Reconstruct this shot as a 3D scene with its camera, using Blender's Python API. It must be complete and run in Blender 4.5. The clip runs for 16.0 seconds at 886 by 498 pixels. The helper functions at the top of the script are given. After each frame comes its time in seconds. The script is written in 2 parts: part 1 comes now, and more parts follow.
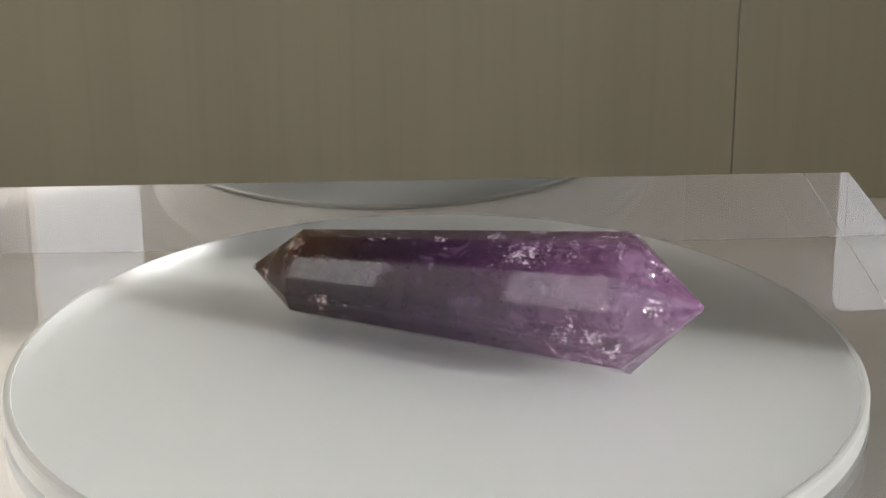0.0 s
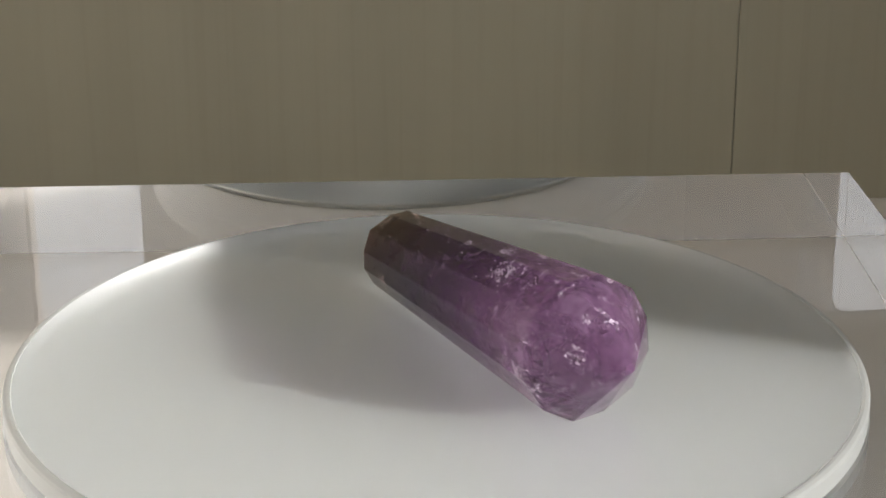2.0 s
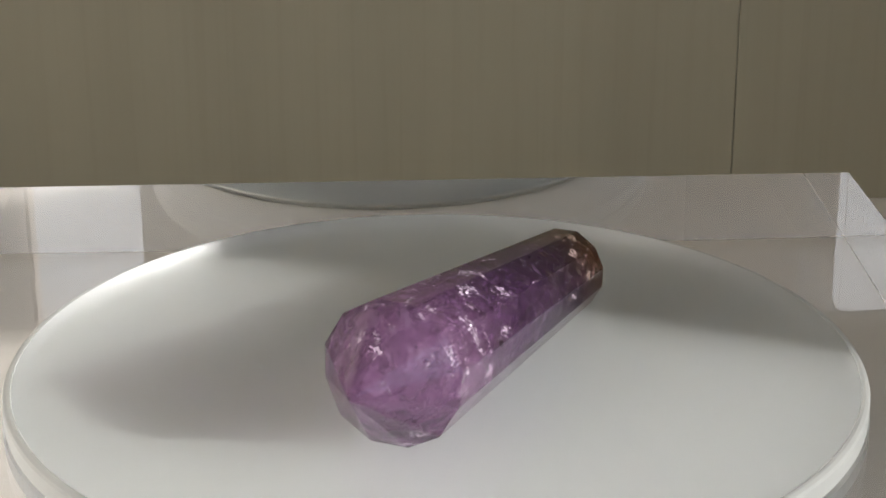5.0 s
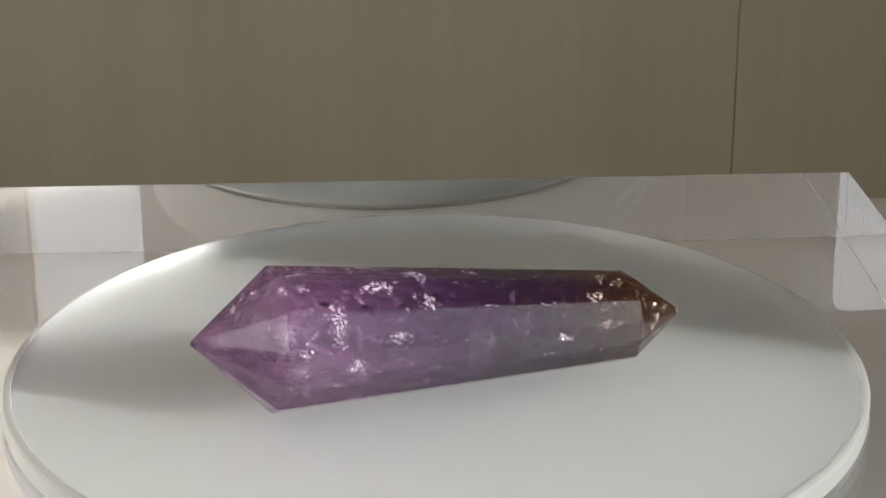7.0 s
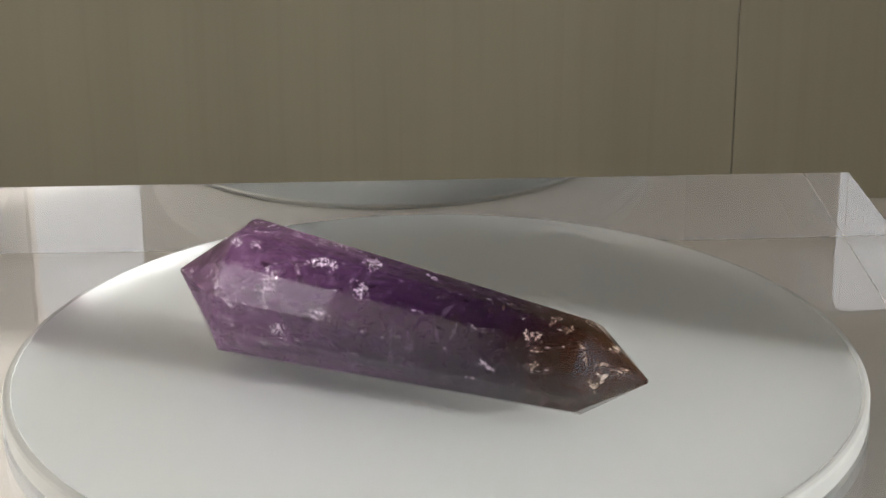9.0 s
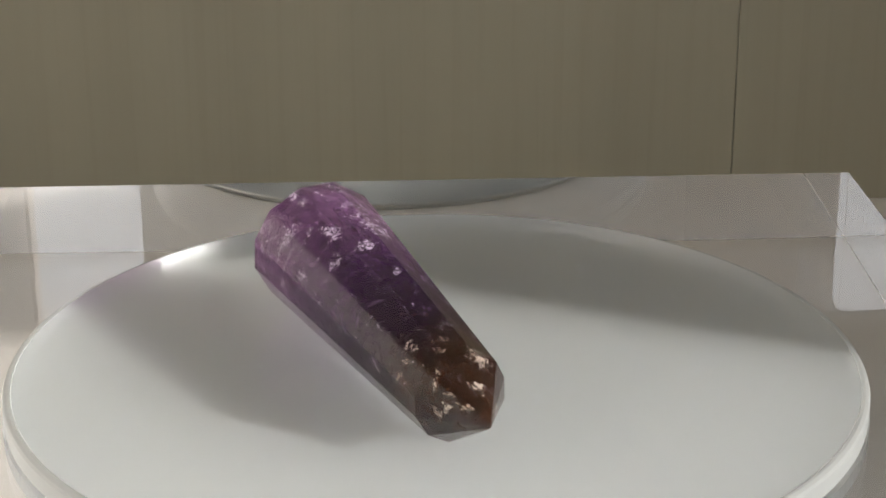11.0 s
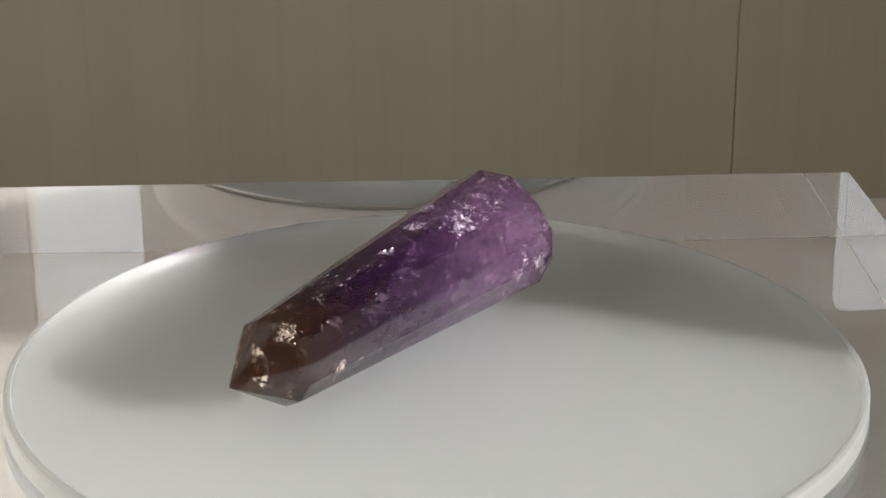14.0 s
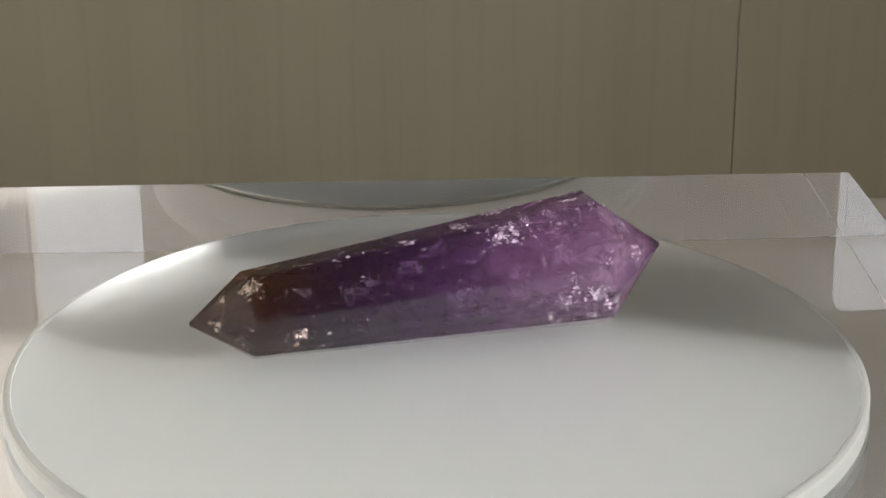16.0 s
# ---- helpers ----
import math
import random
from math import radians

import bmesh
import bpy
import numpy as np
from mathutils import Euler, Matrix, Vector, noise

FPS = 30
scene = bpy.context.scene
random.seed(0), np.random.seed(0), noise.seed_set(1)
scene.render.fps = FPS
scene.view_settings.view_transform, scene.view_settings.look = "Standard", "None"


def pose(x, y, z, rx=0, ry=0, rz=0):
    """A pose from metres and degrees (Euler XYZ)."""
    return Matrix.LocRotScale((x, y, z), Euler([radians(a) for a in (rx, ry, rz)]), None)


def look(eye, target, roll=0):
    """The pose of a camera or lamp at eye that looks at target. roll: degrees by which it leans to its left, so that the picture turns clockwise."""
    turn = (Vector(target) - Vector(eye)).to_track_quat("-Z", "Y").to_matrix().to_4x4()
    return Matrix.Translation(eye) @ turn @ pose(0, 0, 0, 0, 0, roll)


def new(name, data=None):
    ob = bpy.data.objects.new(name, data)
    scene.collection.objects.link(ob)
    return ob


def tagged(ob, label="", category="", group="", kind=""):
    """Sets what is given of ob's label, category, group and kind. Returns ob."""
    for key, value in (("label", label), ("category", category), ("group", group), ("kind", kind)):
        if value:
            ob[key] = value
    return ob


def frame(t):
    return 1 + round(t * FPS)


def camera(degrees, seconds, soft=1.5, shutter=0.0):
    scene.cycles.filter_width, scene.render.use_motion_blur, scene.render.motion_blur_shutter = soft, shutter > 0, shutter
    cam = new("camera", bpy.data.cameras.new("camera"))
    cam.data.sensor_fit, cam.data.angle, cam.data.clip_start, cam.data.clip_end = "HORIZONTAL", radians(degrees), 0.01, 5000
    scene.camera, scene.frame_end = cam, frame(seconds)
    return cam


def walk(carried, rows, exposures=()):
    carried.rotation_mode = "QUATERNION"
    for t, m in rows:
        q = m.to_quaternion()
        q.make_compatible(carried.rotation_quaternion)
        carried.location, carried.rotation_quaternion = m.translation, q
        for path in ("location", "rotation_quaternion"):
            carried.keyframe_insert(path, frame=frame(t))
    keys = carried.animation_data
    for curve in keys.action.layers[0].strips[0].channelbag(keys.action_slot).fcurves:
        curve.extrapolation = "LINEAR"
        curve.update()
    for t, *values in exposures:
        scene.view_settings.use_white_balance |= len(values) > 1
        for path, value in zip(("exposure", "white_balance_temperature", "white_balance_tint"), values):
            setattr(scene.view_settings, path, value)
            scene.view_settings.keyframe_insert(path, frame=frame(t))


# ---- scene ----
cam = camera(26.08, 16.0, soft=1.6)
EYE = (0.00131, -0.32863, 0.14768)
PITCH = 20.97
VIEW = (EYE[0], EYE[1] + math.cos(radians(PITCH)), EYE[2] - math.sin(radians(PITCH)))
walk(cam, [(0.0, look(EYE, VIEW, -0.15)), (16.0, look(EYE, VIEW, -0.15))], [(0.0, 0.0), (16.0, 0.0)])

# ---------------------------------------------------------------- light
SUN_FROM = Vector((0.917, -0.399, 0.0)).normalized() * math.cos(radians(22.0)) + Vector((0, 0, math.sin(radians(22.0))))
sun_data = bpy.data.lights.new("sun", "SUN")
sun_data.energy, sun_data.angle, sun_data.color = 3.15, radians(1.4), (1.0, 0.965, 0.93)
sun = new("sun", sun_data)
sun.matrix_world = look(SUN_FROM * 2.0, (0, 0, 0))

world = bpy.data.worlds.new("daylight")
scene.world = world
world.use_nodes = True
wn, wl = world.node_tree.nodes, world.node_tree.links
sky = wn.new("ShaderNodeTexSky")
sky.sky_type, sky.sun_disc = "NISHITA", False
sky.sun_elevation, sky.sun_rotation = radians(22.0), math.atan2(SUN_FROM.x, SUN_FROM.y)
wl.new(sky.outputs[0], wn["Background"].inputs[0])
wn["Background"].inputs[1].default_value = 0.12


def window_light(name, where, target, wide, high, watts, colour):
    """Sky light that comes in at a window opening."""
    d = bpy.data.lights.new(name, "AREA")
    d.shape, d.size, d.size_y, d.energy, d.color = "RECTANGLE", wide, high, watts, colour
    ob = new(name, d)
    ob.matrix_world = look(where, target)
    return ob


# ---------------------------------------------------------------- materials
def mat(name):
    m = bpy.data.materials.new(name)
    m.use_nodes = True
    nt = m.node_tree
    return m, nt, nt.nodes["Principled BSDF"], nt.nodes["Material Output"]


def coords(nt, scale=(1, 1, 1), shift=(0, 0, 0)):
    tc = nt.nodes.new("ShaderNodeTexCoord")
    mp = nt.nodes.new("ShaderNodeMapping")
    mp.inputs["Scale"].default_value = scale
    mp.inputs["Location"].default_value = shift
    nt.links.new(tc.outputs["Object"], mp.inputs["Vector"])
    return mp.outputs["Vector"]


def noise_of(nt, vec, scale, detail=4.0, rough=0.55, distort=0.0):
    n = nt.nodes.new("ShaderNodeTexNoise")
    n.inputs["Scale"].default_value = scale
    n.inputs["Detail"].default_value = detail
    n.inputs["Roughness"].default_value = rough
    n.inputs["Distortion"].default_value = distort
    nt.links.new(vec, n.inputs["Vector"])
    return n.outputs["Fac"]


def ramp(nt, fac, stops):
    r = nt.nodes.new("ShaderNodeValToRGB")
    els = r.color_ramp.elements
    while len(els) < len(stops):
        els.new(0.5)
    for e, (pos, col) in zip(els, stops):
        e.position = pos
        e.color = (*col, 1) if len(col) == 3 else col
    nt.links.new(fac, r.inputs[0])
    return r.outputs["Color"]


def mixed(nt, fac, a, b, how="MIX"):
    m = nt.nodes.new("ShaderNodeMix")
    m.data_type, m.blend_type = "RGBA", how
    for sock, v in ((m.inputs["Factor"], fac), (m.inputs["A"], a), (m.inputs["B"], b)):
        if isinstance(v, (int, float)):
            sock.default_value = v
        elif isinstance(v, tuple):
            sock.default_value = (*v, 1)
        else:
            nt.links.new(v, sock)
    return m.outputs["Result"]


def bump(nt, height, strength, distance, bsdf):
    b = nt.nodes.new("ShaderNodeBump")
    b.inputs["Strength"].default_value = strength
    b.inputs["Distance"].default_value = distance
    nt.links.new(height, b.inputs["Height"])
    nt.links.new(b.outputs["Normal"], bsdf.inputs["Normal"])


def painted_wood():
    """Beige-washed board with upright grain."""
    m, nt, p, out = mat("painted_wood")
    fine = noise_of(nt, coords(nt, (260, 260, 5)), 1.0, 5, 0.6, 0.3)
    wide = noise_of(nt, coords(nt, (22, 22, 1.6), (3, 1, 0)), 1.0, 4, 0.6, 0.8)
    base = ramp(nt, wide, [(0.28, (0.296, 0.277, 0.206)), (0.55, (0.320, 0.301, 0.225)), (0.8, (0.334, 0.316, 0.238))])
    streak = ramp(nt, fine, [(0.30, (0.92, 0.915, 0.91)), (0.5, (1, 1, 1))])
    nt.links.new(mixed(nt, 0.55, base, streak, "MULTIPLY"), p.inputs["Base Color"])
    p.inputs["Roughness"].default_value = 0.55
    p.inputs["Specular IOR Level"].default_value = 0.35
    bump(nt, fine, 0.15, 0.0004, p)
    return m


def white_laminate():
    m, nt, p, out = mat("white_laminate")
    big = noise_of(nt, coords(nt), 9, 4, 0.6)
    small = noise_of(nt, coords(nt), 420, 3, 0.6)
    col = ramp(nt, big, [(0.3, (0.69, 0.66, 0.61)), (0.7, (0.74, 0.715, 0.665))])
    spots = ramp(nt, small, [(0.25, (0.9, 0.89, 0.88)), (0.45, (1, 1, 1))])
    nt.links.new(mixed(nt, 0.6, col, spots, "MULTIPLY"), p.inputs["Base Color"])
    p.inputs["Roughness"].default_value = 0.38
    bump(nt, small, 0.08, 0.0003, p)
    return m


def plaster():
    m, nt, p, out = mat("plaster")
    big = noise_of(nt, coords(nt), 4, 5, 0.6)
    nt.links.new(ramp(nt, big, [(0.3, (0.76, 0.705, 0.645)), (0.7, (0.82, 0.765, 0.705))]), p.inputs["Base Color"])
    p.inputs["Roughness"].default_value = 0.85
    bump(nt, noise_of(nt, coords(nt), 160, 4, 0.6), 0.2, 0.001, p)
    return m


def clear_acrylic(rough=0.0, tint=(1.0, 1.0, 1.0)):
    m, nt, p, out = mat("clear_acrylic")
    p.inputs["Base Color"].default_value = (*tint, 1)
    p.inputs["Transmission Weight"].default_value = 1.0
    p.inputs["IOR"].default_value = 1.49
    p.inputs["Roughness"].default_value = rough
    if rough > 0:
        p.inputs["Coat Weight"].default_value = 0.5
        p.inputs["Coat Roughness"].default_value = 0.08
    return m


def frosted_acrylic():
    """White translucent sheet with a satin face."""
    m, nt, p, out = mat("frosted_acrylic")
    big = noise_of(nt, coords(nt), 14, 4, 0.6)
    col = ramp(nt, big, [(0.3, (0.585, 0.612, 0.607)), (0.7, (0.612, 0.64, 0.636))])
    nt.links.new(col, p.inputs["Base Color"])
    p.inputs["Subsurface Weight"].default_value = 1.0
    p.inputs["Subsurface Radius"].default_value = (1.0, 1.0, 0.95)
    p.inputs["Subsurface Scale"].default_value = 0.006
    p.inputs["IOR"].default_value = 1.49
    p.inputs["Roughness"].default_value = 0.28
    return m


def brushed_metal():
    m, nt, p, out = mat("brushed_metal")
    p.inputs["Metallic"].default_value = 1.0
    grain = noise_of(nt, coords(nt, (30, 900, 30)), 1.0, 3, 0.6)
    nt.links.new(ramp(nt, grain, [(0.3, (0.38, 0.40, 0.39)), (0.7, (0.46, 0.48, 0.47))]), p.inputs["Base Color"])
    p.inputs["Roughness"].default_value = 0.34
    return m


MAT_WOOD, MAT_TABLE, MAT_PLASTER = painted_wood(), white_laminate(), plaster()
MAT_ACRYLIC, MAT_FROST, MAT_METAL = clear_acrylic(), frosted_acrylic(), brushed_metal()


def milky_edge():
    m, nt, p, out = mat("milky_edge")
    v = noise_of(nt, coords(nt), 60, 3, 0.6)
    nt.links.new(ramp(nt, v, [(0.3, (0.50, 0.52, 0.51)), (0.7, (0.55, 0.565, 0.55))]), p.inputs["Base Color"])
    p.inputs["Roughness"].default_value = 0.4
    tr = nt.nodes.new("ShaderNodeBsdfTranslucent")
    tr.inputs[0].default_value = (0.72, 0.72, 0.70, 1)
    mix = nt.nodes.new("ShaderNodeMixShader")
    mix.inputs[0].default_value = 0.3
    nt.links.new(p.outputs[0], mix.inputs[1])
    nt.links.new(tr.outputs[0], mix.inputs[2])
    nt.links.new(mix.outputs[0], out.inputs["Surface"])
    return m


MAT_EDGE = milky_edge()
MAT_SATIN = clear_acrylic(0.48, (0.97, 0.985, 0.98))


# ---------------------------------------------------------------- mesh helpers
def part(name, bm, material, parent=None, label=""):
    """One mesh object from a bmesh."""
    me = bpy.data.meshes.new(name)
    bm.to_mesh(me)
    bm.free()
    me.materials.append(material)
    ob = new(name, me)
    if parent is not None:
        ob.parent = parent
    if label:
        ob["label"] = label
    return ob


def box(bm, x0, x1, y0, y1, z0, z1, bevel=0.0, segments=2):
    """A box, with its edges rounded if bevel is given."""
    made = bmesh.ops.create_cube(bm, size=1.0)
    vs = made["verts"]
    for v in vs:
        v.co = Vector((x0 if v.co.x < 0 else x1, y0 if v.co.y < 0 else y1, z0 if v.co.z < 0 else z1))
    if bevel:
        edges = list({e for v in vs for e in v.link_edges})
        bmesh.ops.bevel(bm, geom=edges, offset=bevel, segments=segments, profile=0.5, affect="EDGES")
    return bm


def turned(profile, sides):
    """A body of revolution about z from (radius, height) pairs."""
    bm = bmesh.new()
    rings = []
    for r, z in profile:
        if r <= 1e-9:
            rings.append([bm.verts.new((0, 0, z))])
        else:
            rings.append([bm.verts.new((r * math.cos(2 * math.pi * i / sides), r * math.sin(2 * math.pi * i / sides), z)) for i in range(sides)])
    for a, b in zip(rings, rings[1:]):
        for i in range(sides):
            j = (i + 1) % sides
            if len(a) == 1:
                bm.faces.new((a[0], b[i], b[j]))
            elif len(b) == 1:
                bm.faces.new((a[i], b[0], a[j]))
            else:
                bm.faces.new((a[i], b[i], b[j], a[j]))
    bmesh.ops.recalc_face_normals(bm, faces=bm.faces)
    return bm


def smooth(ob, on=True):
    ob.data.polygons.foreach_set("use_smooth", [on] * len(ob.data.polygons))
    return ob


# ---------------------------------------------------------------- setting
TABLE_Z, BLOCK_Z0, BLOCK_Z1 = -0.0709, -0.0694, -0.0100
WALL_Y, ROOM_L, ROOM_R, ROOM_F, ROOM_T = 0.289, -0.27, 0.35, -1.10, 1.10

bm = bmesh.new()
box(bm, ROOM_L - 0.05, ROOM_R + 0.05, ROOM_F - 0.05, WALL_Y + 0.05, TABLE_Z - 0.03, TABLE_Z)
tagged(part("floor", bm, MAT_TABLE), "white laminate surface under the clear block", "floor", kind="structure")

# back wall of upright boards with open joints
wall_back = part("wall_back", box(bmesh.new(), ROOM_L, ROOM_R, WALL_Y + 0.0013, WALL_Y + 0.05, TABLE_Z, ROOM_T), MAT_WOOD)
tagged(wall_back, "beige painted wooden boarding with upright grain", "wall", kind="structure")
PLANK = 0.28
JOINT = 0.0996
x = JOINT - 2 * PLANK
while x < ROOM_R:
    a, b = max(x + 0.00003, ROOM_L), min(x + PLANK - 0.00003, ROOM_R)
    if b - a > 0.01:
        part("plank", box(bmesh.new(), a, b, WALL_Y, WALL_Y + 0.0012, TABLE_Z, ROOM_T, 0.0005), MAT_WOOD, wall_back)
    x += PLANK


def wall_with_opening(name, along, u0, u1, at, thick, hole, label):
    """A plain wall with one rectangular opening; along is the axis it runs on, hole is (u0, u1, z0, z1)."""
    h0, h1, z0, z1 = hole
    bm = bmesh.new()
    for a, b, c, d in ((u0, h0, TABLE_Z, ROOM_T), (h1, u1, TABLE_Z, ROOM_T), (h0, h1, TABLE_Z, z0), (h0, h1, z1, ROOM_T)):
        if b - a < 1e-6 or d - c < 1e-6:
            continue
        if along == "y":
            box(bm, min(at, at + thick), max(at, at + thick), a, b, c, d)
        else:
            box(bm, a, b, min(at, at + thick), max(at, at + thick), c, d)
    return tagged(part(name, bm, MAT_PLASTER), label, "wall", kind="structure")


wall_with_opening("wall_right", "y", ROOM_F, WALL_Y + 0.05, ROOM_R, 0.04, (-0.72, -0.1150, 0.075, 0.75), "plain plastered wall with a window opening")
wall_with_opening("wall_left", "y", ROOM_F, WALL_Y + 0.05, ROOM_L, -0.04, (-0.37, -0.09, 0.10, 0.28), "plain plastered wall with a small window opening")
tagged(part("window_bar", box(bmesh.new(), ROOM_L - 0.035, ROOM_L - 0.012, -0.178, -0.138, 0.10, 0.28, 0.001), MAT_PLASTER), "slim white upright window bar in the wall opening", "window bar", kind="structure")
# Opening added behind the camera, unseen, for the front fill light.
wall_with_opening("wall_front", "x", ROOM_L, ROOM_R, ROOM_F, -0.04, (-0.266, -0.164, 0.15, 0.80), "plain plastered wall with an added, unseen window opening for fill light")
tagged(part("ceiling", box(bmesh.new(), ROOM_L - 0.05, ROOM_R + 0.05, ROOM_F - 0.05, WALL_Y + 0.05, ROOM_T, ROOM_T + 0.03), MAT_PLASTER), "plain pale ceiling", "ceiling", kind="structure")

window_light("sky_side", (ROOM_R + 0.039, -0.4175, 0.4125), (-1, -0.4175, 0.4125), 0.605, 0.675, 0.75, (0.74, 0.85, 1.0))

# Added fill: unseen light from behind, which also mirrors in the block's left side.
window_light("sky_fill_front", (-0.215, ROOM_F - 0.038, 0.475), (-0.215, 1, 0.475), 0.102, 0.65, 0.33, (1.0, 0.97, 0.94))

window_light("sky_left", (ROOM_L - 0.038, -0.230, 0.19), (1, -0.230, 0.19), 0.28, 0.18, 0.56, (1.0, 0.94, 0.89))

# ---------------------------------------------------------------- stand
TURN = 2.7
bm = bmesh.new()
box(bm, -0.119, 0.112, -0.096, 0.1320, BLOCK_Z0, BLOCK_Z1, 0.00012, 1)
block = part("display_block", bm, MAT_ACRYLIC)
block.matrix_basis = pose(0, 0, 0, 0, 0, TURN)
block.visible_shadow = False
tagged(block, "thick square block of clear polished acrylic on a white surface", "display block")

plate = part("base_plate", turned([(0, BLOCK_Z0 - 0.0002), (0.0750, BLOCK_Z0 - 0.0002), (0.0754, BLOCK_Z0 - 0.0005), (0.0754, TABLE_Z + 0.0001), (0, TABLE_Z + 0.0001)], 96), MAT_METAL)
plate.matrix_basis = pose(-0.006, 0.0260, 0)
tagged(plate, "round grey metal plate under the clear block", "base plate")

turntable = tagged(new("turntable"), "round frosted white acrylic turntable with a clear edge", "turntable")
R = 0.080
CLEAR = 0.0035
disc = part("disc", turned([(0, 0), (R - 0.0017, 0), (R - 0.0016, -0.0001), (R - 0.0016, -CLEAR), (0, -CLEAR)], 192), MAT_SATIN, turntable, "satin clear acrylic top")
disc.visible_shadow = False
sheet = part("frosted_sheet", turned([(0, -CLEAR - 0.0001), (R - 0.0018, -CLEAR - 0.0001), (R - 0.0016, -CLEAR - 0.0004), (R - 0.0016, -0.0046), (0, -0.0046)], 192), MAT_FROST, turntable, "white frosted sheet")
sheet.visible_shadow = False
band = part("edge_band", turned([(R - 0.0015, -0.0045), (R - 0.0015, -0.0001), (R - 0.0009, -0.0001), (R - 0.0003, -0.0004), (R, -0.0010), (R, -0.0041), (R - 0.0004, -0.0045), (R - 0.0015, -0.0045)], 192), MAT_EDGE, turntable, "pale translucent edge band")
band.visible_shadow = False
under = part("underplate", turned([(0, -0.0047), (R - 0.0004, -0.0047), (R + 0.0002, -0.0053), (R + 0.0002, -0.0080), (R - 0.0004, -0.0085), (0, -0.0085)], 192), MAT_SATIN, turntable, "clear acrylic lower plate")
under.visible_shadow = False
spindle = part("spindle", turned([(0, -0.0086), (0.007, -0.0086), (0.007, BLOCK_Z1 + 0.0001), (0, BLOCK_Z1 + 0.0001)], 64), MAT_METAL, turntable, "low steel bearing")

# ---------------------------------------------------------------- crystal
TIP_A, TIP_B = Vector((0.04930, -0.00704, 0.01398)), Vector((-0.03867, 0.02557, 0.00751))
AXIS = (TIP_A - TIP_B).normalized()
LENGTH = (TIP_A - TIP_B).length
SIDE = Vector((0, 0, 1)).cross(AXIS).normalized()
UP = AXIS.cross(SIDE).normalized()
S_B, S_A = 0.0118, LENGTH - 0.0142
SIDES = 12


def at_axis(s):
    return TIP_B + AXIS * s


def apothem(s):
    """Distance from the axis to the long faces at s metres from the thin tip."""
    return at_axis(s).z / UP.z


def around(s, angle, r):
    """A point r from the axis; the upper faces are ground a little flatter."""
    lift = math.sin(angle)
    return at_axis(s) + (SIDE * math.cos(angle) + UP * lift * (0.955 if lift > 0 else 1.0)) * r


rng = random.Random(7)
ANGLES = [2 * math.pi * (i + 0.5) / SIDES - math.pi / 2 for i in range(SIDES)]
for i, lean in ((3, -3.5), (4, -3.5), (7, 3.5), (8, 3.5)):
    ANGLES[i] += radians(lean)


def faceted(bevel):
    """Twelve long faces that taper, and twelve triangles at each tip."""
    bm = bmesh.new()
    ta, tb = bm.verts.new(TIP_A), bm.verts.new(TIP_B)
    ra, rb = [], []
    for i, a in enumerate(ANGLES):
        ja, jb = (rng.uniform(-0.0007, 0.0007), rng.uniform(-0.0006, 0.0006))
        for ring, s in ((ra, S_A + ja), (rb, S_B + jb)):
            ring.append(bm.verts.new(around(s, a, apothem(s) / math.cos(math.pi / SIDES))))
    for i in range(SIDES):
        j = (i + 1) % SIDES
        bm.faces.new((rb[i], rb[j], ra[j], ra[i]))
        bm.faces.new((ra[i], ra[j], ta))
        bm.faces.new((rb[j], rb[i], tb))
    bmesh.ops.recalc_face_normals(bm, faces=bm.faces)
    if bevel:
        bmesh.ops.bevel(bm, geom=list(bm.edges), offset=bevel, segments=1, affect="EDGES")
    return bm


def along_axis(nt):
    """0 at the thin tip, 1 at the thick tip, from object space."""
    tc = nt.nodes.new("ShaderNodeTexCoord")
    sub = nt.nodes.new("ShaderNodeVectorMath")
    sub.operation = "SUBTRACT"
    sub.inputs[1].default_value = TIP_B
    dot = nt.nodes.new("ShaderNodeVectorMath")
    dot.operation = "DOT_PRODUCT"
    dot.inputs[1].default_value = AXIS / LENGTH
    nt.links.new(tc.outputs["Object"], sub.inputs[0])
    nt.links.new(sub.outputs[0], dot.inputs[0])
    return dot.outputs["Value"]


def lengthwise(nt, across, along, shift=(0, 0, 0)):
    """Object space turned so that z runs along the axis, scaled across and along it."""
    tc = nt.nodes.new("ShaderNodeTexCoord")
    turn = nt.nodes.new("ShaderNodeMapping")
    turn.inputs["Rotation"].default_value = Matrix((SIDE, UP, AXIS)).to_euler()
    size = nt.nodes.new("ShaderNodeMapping")
    size.inputs["Scale"].default_value = (across, across, along)
    size.inputs["Location"].default_value = shift
    nt.links.new(tc.outputs["Object"], turn.inputs["Vector"])
    nt.links.new(turn.outputs["Vector"], size.inputs["Vector"])
    return size.outputs["Vector"]


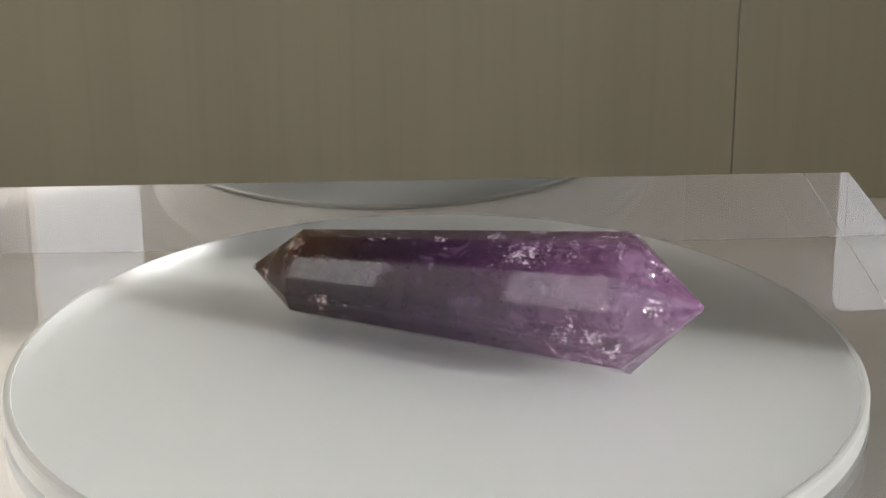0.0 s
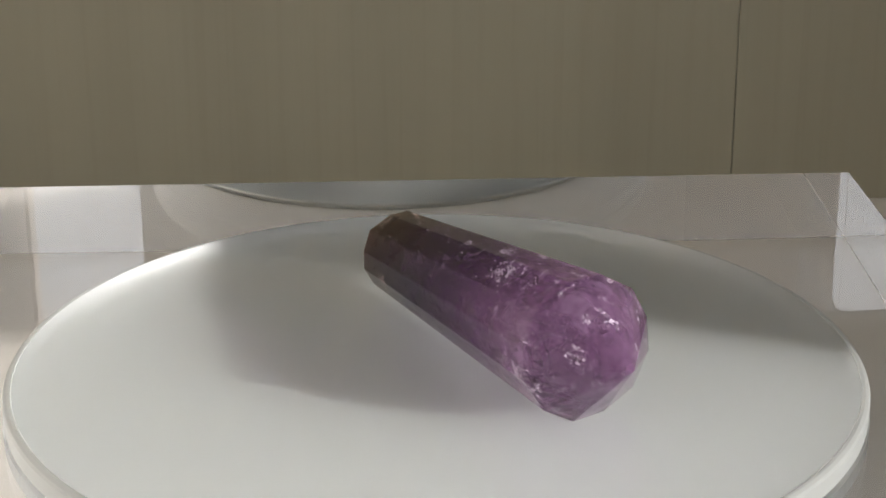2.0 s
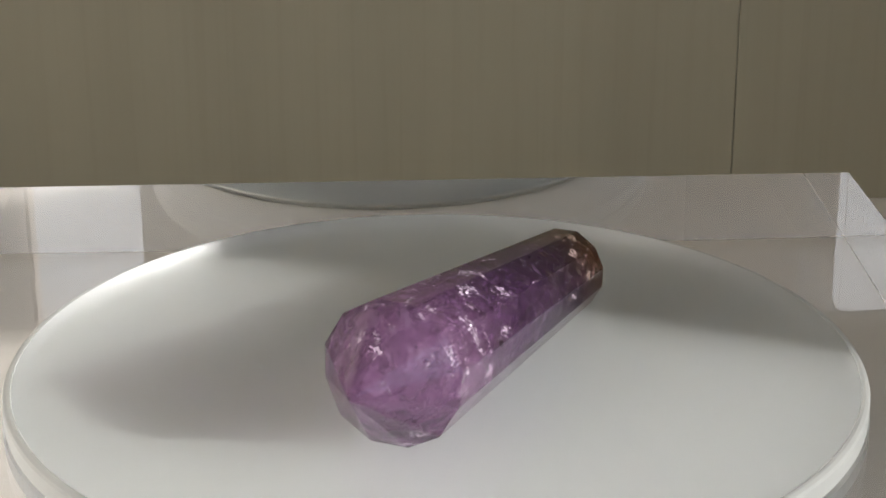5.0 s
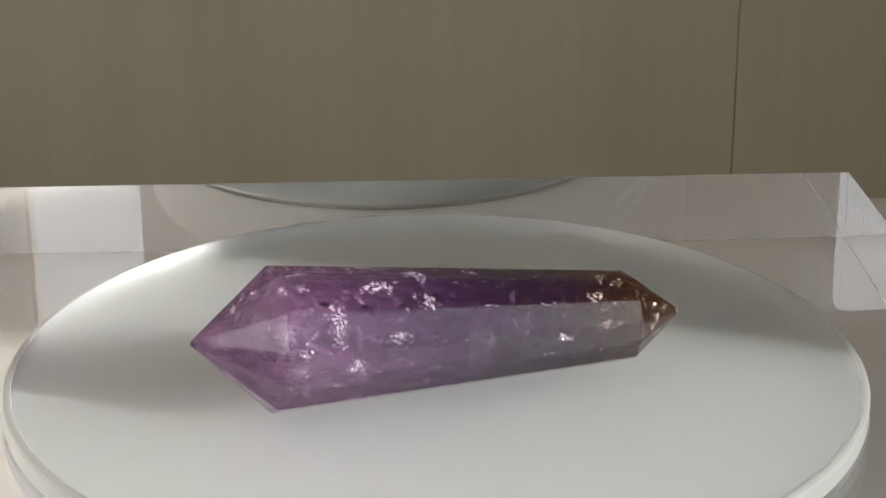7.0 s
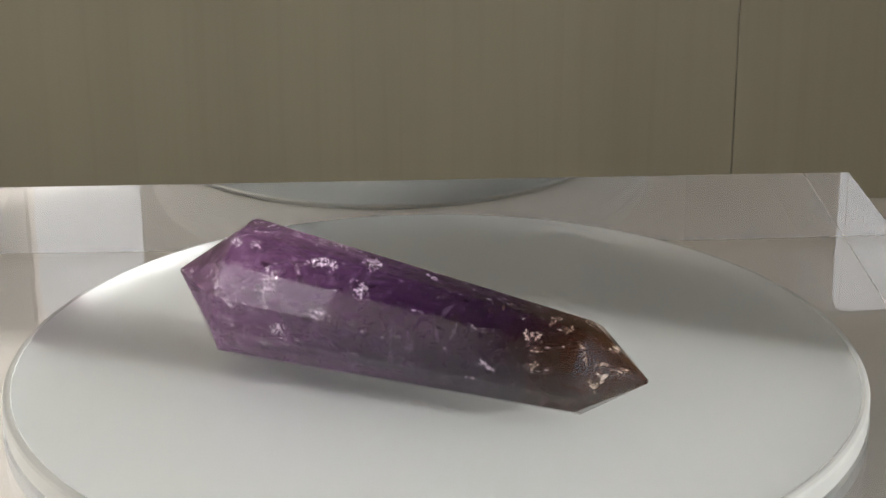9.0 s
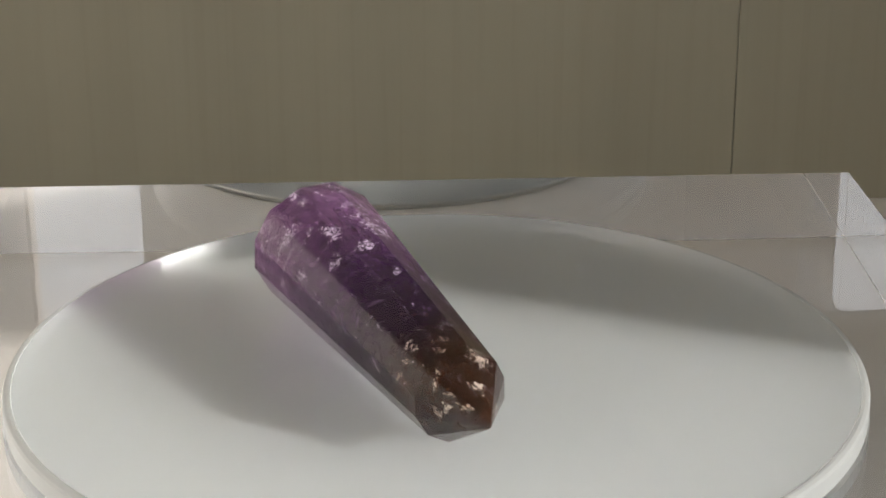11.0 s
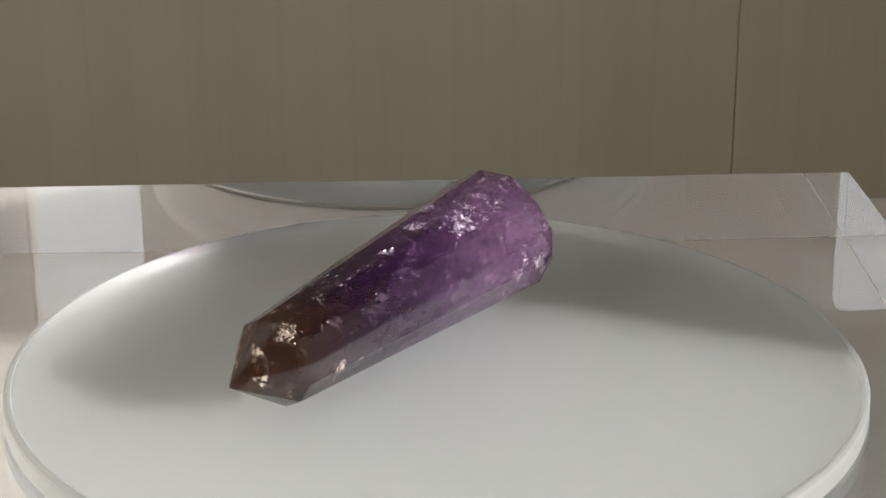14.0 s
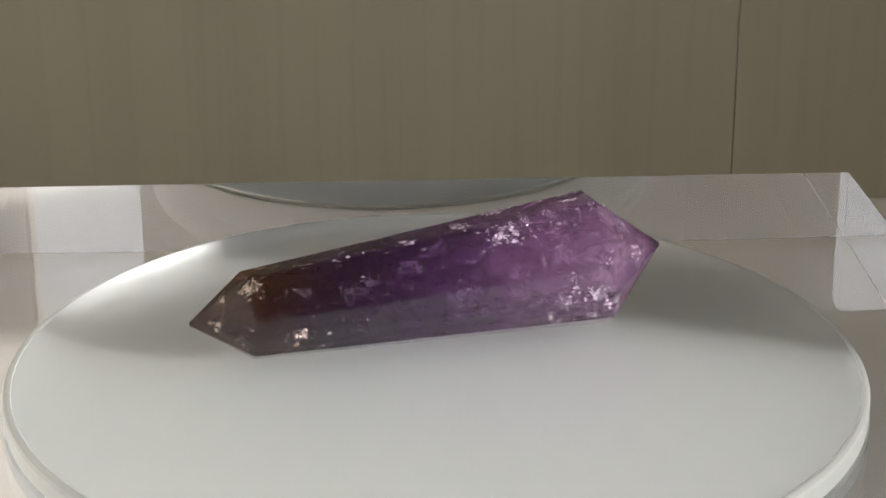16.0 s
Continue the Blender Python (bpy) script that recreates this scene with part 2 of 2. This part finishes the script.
def quartz_skin():
    """Polished quartz: clear, with a worn polish that spreads strong highlights."""
    m, nt, p, out = mat("polished_quartz")
    tint = ramp(nt, along_axis(nt), [(0.04, (0.86, 0.76, 0.66)), (0.16, (0.82, 0.68, 0.62)), (0.32, (0.78, 0.60, 0.80)),
                                     (0.60, (0.84, 0.68, 0.87)), (0.85, (0.92, 0.78, 0.92))])
    nt.links.new(tint, p.inputs["Base Color"])
    p.inputs["Transmission Weight"].default_value = 1.0
    p.inputs["IOR"].default_value = 1.43
    p.inputs["Roughness"].default_value = 0.03
    p.inputs["Coat Weight"].default_value = 0.12
    p.inputs["Coat IOR"].default_value = 1.5
    pits = noise_of(nt, coords(nt), 1500, 4, 0.7)
    rub = ramp(nt, pits, [(0.35, (0.20,) * 3), (0.65, (0.34,) * 3)])
    nt.links.new(rub, p.inputs["Coat Roughness"])
    b = nt.nodes.new("ShaderNodeBump")
    b.inputs["Strength"].default_value = 0.25
    b.inputs["Distance"].default_value = 0.00005
    nt.links.new(pits, b.inputs["Height"])
    nt.links.new(b.outputs["Normal"], p.inputs["Coat Normal"])
    return m


def quartz_inside(name, shift, haze, depth):
    """Colour zones of the quartz: pale at the thick tip, deep violet in the middle, smoky brown at the thin tip, with wispy veils."""
    m, nt, p, out = mat(name)
    s = along_axis(nt)
    warp = noise_of(nt, lengthwise(nt, 90, 40, shift), 1.0, 5, 0.6, 0.6)
    add = nt.nodes.new("ShaderNodeMath")
    add.operation = "MULTIPLY_ADD"
    add.inputs[1].default_value = 0.30
    nt.links.new(warp, add.inputs[0])
    nt.links.new(s, add.inputs[2])
    tint = ramp(nt, add.outputs[0], [(0.14, (0.62, 0.42, 0.28)), (0.30, (0.43, 0.24, 0.15)), (0.44, (0.31, 0.18, 0.35)),
                                     (0.66, (0.48, 0.32, 0.53)), (0.86, (0.71, 0.55, 0.72)), (1.0, (0.79, 0.65, 0.79))])
    tint = mixed(nt, depth, (1.0, 1.0, 1.0), tint)
    body = ramp(nt, add.outputs[0], [(0.14, (0.13, 0.068, 0.038)), (0.28, (0.10, 0.040, 0.022)), (0.43, (0.068, 0.024, 0.080)),
                                     (0.66, (0.16, 0.070, 0.19)), (0.86, (0.35, 0.21, 0.36)), (1.0, (0.46, 0.31, 0.46))])
    streak = noise_of(nt, lengthwise(nt, 420, 130, shift), 1.0, 8, 0.75, 0.4)
    wisp = noise_of(nt, coords(nt, (1, 1, 1), shift), 230, 8, 0.75, 0.8)
    body = mixed(nt, ramp(nt, wisp, [(0.55, (0,) * 3), (0.72, (0.7,) * 3)]), body, (0.62, 0.54, 0.64))
    spots = noise_of(nt, lengthwise(nt, 520, 240, shift), 1.0, 3, 0.5)
    dark = ramp(nt, spots, [(0.66, (1,) * 3), (0.71, (0.22, 0.12, 0.16))])
    dif = nt.nodes.new("ShaderNodeBsdfDiffuse")
    trl = nt.nodes.new("ShaderNodeBsdfTranslucent")
    nt.links.new(mixed(nt, 1.0, body, dark, "MULTIPLY"), dif.inputs[0])
    nt.links.new(mixed(nt, 0.5, body, tint), trl.inputs[0])
    glow = nt.nodes.new("ShaderNodeMixShader")
    glow.inputs[0].default_value = 0.4
    nt.links.new(dif.outputs[0], glow.inputs[1])
    nt.links.new(trl.outputs[0], glow.inputs[2])
    clear = nt.nodes.new("ShaderNodeBsdfTransparent")
    nt.links.new(mixed(nt, 1.0, mixed(nt, 1.0, tint, dark, "MULTIPLY"), ramp(nt, streak, [(0.35, (0.72,) * 3), (0.6, (1,) * 3)]), "MULTIPLY"), clear.inputs[0])
    mix = nt.nodes.new("ShaderNodeMixShader")
    nt.links.new(ramp(nt, mixed(nt, 0.5, wisp, streak), [(0.40, (haze,) * 3), (0.66, (min(1, haze * 3.2),) * 3)]), mix.inputs[0])
    nt.links.new(clear.outputs[0], mix.inputs[1])
    nt.links.new(glow.outputs[0], mix.inputs[2])
    nt.links.new(mix.outputs[0], out.inputs["Surface"])
    nt.nodes.remove(p)
    return m


def flake_mat(name, colour, rough, metal):
    m, nt, p, out = mat(name)
    v = noise_of(nt, coords(nt), 800, 3, 0.6)
    nt.links.new(ramp(nt, v, [(0.3, tuple(c * 0.75 for c in colour)), (0.7, colour)]), p.inputs["Base Color"])
    p.inputs["Roughness"].default_value = rough
    p.inputs["Metallic"].default_value = metal
    nt.links.new(ramp(nt, noise_of(nt, coords(nt), 1100, 4, 0.7), [(0.38, (0.12,) * 3), (0.58, (1,) * 3)]), p.inputs["Alpha"])
    return m


crystal = part("crystal_point", faceted(0.00010), quartz_skin())
crystal.visible_shadow = False
tagged(crystal, "polished twelve-sided double-pointed amethyst, violet with a smoky brown tip", "crystal")


def reach(s):
    return apothem(s) * min(1, (LENGTH - s) / (LENGTH - S_A), s / S_B)


def inner_body(share):
    """A slightly uneven body that follows the faces, at a share of their distance from the axis."""
    bm = bmesh.new()
    n, m = 64, 48
    stops = [S_B * k / 8 for k in range(1, 8)] + [S_B + (S_A - S_B) * k / n for k in range(n + 1)] + [S_A + (LENGTH - S_A) * k / 8 for k in range(1, 8)]
    rings = []
    for s in stops:
        ring = []
        for i in range(m):
            a = ANGLES[0] + 2 * math.pi * i / m
            flat = math.cos(math.pi / SIDES) / math.cos((a - ANGLES[0]) % (2 * math.pi / SIDES) - math.pi / SIDES)
            r = max(reach(s) / math.cos(math.pi / SIDES) * flat * share - 0.00012, 0.0002)
            dent = 0.5 + 0.5 * noise.noise(around(s, a, r) * 300 + Vector((share * 9, 0, 0)))
            ring.append(bm.verts.new(around(s, a, r * (1 - 0.04 * dent))))
        rings.append(ring)
    for a, b in zip(rings, rings[1:]):
        for i in range(m):
            j = (i + 1) % m
            bm.faces.new((a[i], a[j], b[j], b[i]))
    bm.faces.new(rings[0][::-1])
    bm.faces.new(rings[-1])
    bmesh.ops.recalc_face_normals(bm, faces=bm.faces)
    return bm


core = smooth(part("cloudy_core", inner_body(0.905), quartz_inside("cloudy_quartz", (0, 0, 0), 0.16, 0.9), crystal, "cloudy violet and smoky brown interior"))
heart = smooth(part("cloudy_heart", inner_body(0.62), quartz_inside("cloudy_quartz_deep", (5, 3, 7), 0.20, 0.9), crystal, "veiled violet and brown depth of the crystal"))


def flakes(seed, veils, each, s0, s1, a0, a1, spread, size):
    """Crumpled fracture veils under the faces: each is a tilted patch of thin broken flakes."""
    r = random.Random(seed)
    bm = bmesh.new()
    for _ in range(veils):
        s, a = r.uniform(s0, s1), r.uniform(a0, a1)
        mid = around(s, a, reach(s) * r.uniform(0.86, 0.97))
        tilt = Euler([r.uniform(0, 6.28) for _ in range(3)]).to_matrix()
        wide = spread * r.uniform(0.4, 1.0)
        for _ in range(int(each * r.uniform(0.5, 1.3))):
            c = mid + tilt @ Vector((r.gauss(0, wide), r.gauss(0, wide * 0.45), r.gauss(0, wide * 0.10)))
            sc = (c - TIP_B).dot(AXIS)
            if not 0.003 < sc < LENGTH - 0.003:
                continue
            off = c - at_axis(sc)
            lim = reach(sc) * 0.95 - 0.0002
            c = at_axis(sc) + off.normalized() * min(max(off.length, lim * 0.93), lim)
            turn = tilt @ Euler([r.gauss(0, 0.5) for _ in range(3)]).to_matrix()
            z = size * r.uniform(0.25, 1.0) ** 1.5
            k = r.randint(3, 6)
            vs = [bm.verts.new(c + turn @ Vector((math.cos(6.283 * i / k) * z * r.uniform(0.4, 1), math.sin(6.283 * i / k) * z * 0.5 * r.uniform(0.4, 1), z * 0.1 * r.uniform(-1, 1)))) for i in range(k)]
            bm.faces.new(vs)
    return bm


def edge_chips(seed, count, s0, s1, size):
    """Tiny bright chips strung along the long edges."""
    r = random.Random(seed)
    bm = bmesh.new()
    for _ in range(count):
        i = r.choice((2, 3, 4, 5, 6, 7, 8, 9, 10))
        s = r.uniform(s0, s1)
        a = ANGLES[i] + r.gauss(0, 0.05)
        c = around(s, a, apothem(s) * r.uniform(0.955, 0.99))
        turn = Euler([r.uniform(0, 6.28) for _ in range(3)]).to_matrix()
        z = size * r.uniform(0.3, 1.0)
        vs = [bm.verts.new(c + AXIS * (math.cos(1.57 * k) * z * 1.6) + turn @ Vector((0, math.sin(1.57 * k) * z * 0.5, r.uniform(-0.1, 0.1) * z))) for k in range(4)]
        bm.faces.new(vs)
    return bm


def crumple(seed, s0, a0, long, wide):
    """One crumpled fracture just under a face: a ragged sheet of small tilted scales."""
    r = random.Random(seed)
    bm = bmesh.new()
    step, rad = 0.00036, reach(s0) * 0.9
    nu, nv = max(4, int(long / step)), max(4, int(wide / step))
    slant = r.uniform(-0.6, 0.6)
    grid = []
    for i in range(nu + 1):
        row = []
        for j in range(nv + 1):
            u, v = (i / nu - 0.5) * long, (j / nv - 0.5) * wide
            s = min(max(s0 + u + slant * v + r.gauss(0, step * 0.3), 0.0015), LENGTH - 0.0015)
            p = around(s, a0 + (v + r.gauss(0, step * 0.3)) / rad, 1.0)
            depth = 0.935 + 0.03 * noise.noise(p * 900 + Vector((seed, 0, 0))) + r.uniform(-0.012, 0.012)
            row.append(bm.verts.new(around(s, a0 + v / rad, reach(s) * depth - 0.0001)))
        grid.append(row)
    for i in range(nu):
        for j in range(nv):
            u, v = (i + 0.5) / nu * 2 - 1, (j + 0.5) / nv * 2 - 1
            keep = 1.05 - math.hypot(u, v) + 0.9 * noise.noise(Vector((i * 0.45, j * 0.45, seed * 3.7)))
            q = (grid[i][j], grid[i + 1][j], grid[i + 1][j + 1], grid[i][j + 1])
            for tri in ((q[0], q[1], q[2]), (q[0], q[2], q[3])):
                if keep + r.uniform(-0.6, 0.45) > 0.5:
                    bm.faces.new(tri)
    bmesh.ops.delete(bm, geom=[v for v in bm.verts if not v.link_faces], context="VERTS")
    return bm


SILVER = flake_mat("silvery_fracture", (0.98, 0.93, 0.97), 0.25, 0.25)
GOLD = flake_mat("golden_fracture", (0.88, 0.78, 0.68), 0.25, 0.25)
RUST = flake_mat("rusty_inclusion", (0.06, 0.02, 0.011), 0.6, 0.0)
DARK = flake_mat("dark_inclusion", (0.05, 0.012, 0.022), 0.5, 0.0)
for seed, veils, each, s0, s1, a0, a1, spread, size, mt, what in (
        (1, 40, 60, 0.060, 0.081, 0, 6.28, 0.0021, 0.00050, SILVER, "silvery fractures near the thick tip"),
        (2, 18, 44, 0.004, 0.020, 0, 6.28, 0.0016, 0.00060, GOLD, "pale golden fractures near the thin tip"),
        (3, 16, 50, 0.064, 0.082, 3.5, 5.9, 0.0022, 0.0007, RUST, "rust-coloured specks"),
        (4, 60, 16, 0.016, 0.070, 0, 6.28, 0.0020, 0.00040, SILVER, "small silvery fractures"),
        (5, 18, 12, 0.044, 0.072, 0, 6.28, 0.0016, 0.0006, DARK, "dark specks"),
        (10, 26, 34, 0.076, 0.089, 0, 6.28, 0.0016, 0.00042, SILVER, "bright specks inside the thick tip"),
        (11, 16, 70, 0.066, 0.080, 3.3, 6.1, 0.0022, 0.00050, SILVER, "crumpled silvery fracture under the thick end"),
        (6, 20, 40, 0.010, 0.036, 0.2, 2.9, 0.0030, 0.0008, RUST, "rust-coloured streaks near the thin tip")):
    tagged(part("fracture", flakes(seed, veils, each, s0, s1, a0, a1, spread, size), mt, crystal, what), kind="stuff")
BRIGHT = flake_mat("bright_fracture", (0.93, 0.88, 0.93), 0.24, 0.3)
PALE = flake_mat("pale_fracture", (0.86, 0.78, 0.70), 0.26, 0.3)
SILVERY = ((0.0700, 0.57, 4.0, 9.0), (0.0755, 1.18, 3.0, 2.5), (0.0532, 0.92, 4.5, 4.0), (0.0671, 6.16, 3.0, 4.0), (0.0761, 0.14, 2.2, 2.2),
           (0.0610, 2.05, 9.0, 6.0), (0.0764, 3.38, 4.5, 4.5), (0.0796, 3.63, 3.0, 3.0), (0.0848, 2.00, 2.0, 2.0), (0.0860, 1.50, 3.0, 3.0),
           (0.0860, 2.86, 3.0, 4.0), (0.0617, 1.23, 6.5, 4.0), (0.0428, 1.70, 3.2, 1.6), (0.0535, 1.56, 5.0, 5.0), (0.0588, 0.30, 4.0, 2.5),
           (0.0303, 1.51, 1.6, 1.4), (0.0271, 0.02, 5.0, 2.0))
SMOKY = ((0.0121, 2.05, 5.0, 6.0), (0.0070, 1.74, 3.0, 3.0), (0.0050, 3.13, 2.4, 2.2), (0.0075, 0.23, 2.2, 2.2), (0.0200, 3.43, 3.0, 3.0), (0.0201, 0.90, 4.0, 2.5))
for places, mt, what in ((SILVERY, BRIGHT, "crumpled silvery fracture"), (SMOKY, PALE, "crumpled pale fracture near the thin tip")):
    for k, (s, a, long, wide) in enumerate(places):
        part("fracture", crumple(40 + k, s, a, long / 1000, wide / 1000), mt, crystal, what)
tagged(part("fracture", edge_chips(9, 330, 0.014, 0.079, 0.00036), SILVER, crystal, "bright chips along the edges"), kind="stuff")


# ---------------------------------------------------------------- what moves
TURNS = ((0, -3.63), (1, -21.4), (2, -39.9), (3, -58.5), (4, -77.6), (5.5, -109.2), (7, -141.2), (8, -162.3), (9.2, -187.4),
         (10.5, -214.7), (12, -246.2), (13, -266.8), (14, -286.8), (15, -305.8), (16, -324.2))


def motions():
    rows = [(t, pose(0, 0, 0, 0, 0, a)) for t, a in TURNS]
    walk(turntable, rows)
    walk(crystal, rows)


motions()
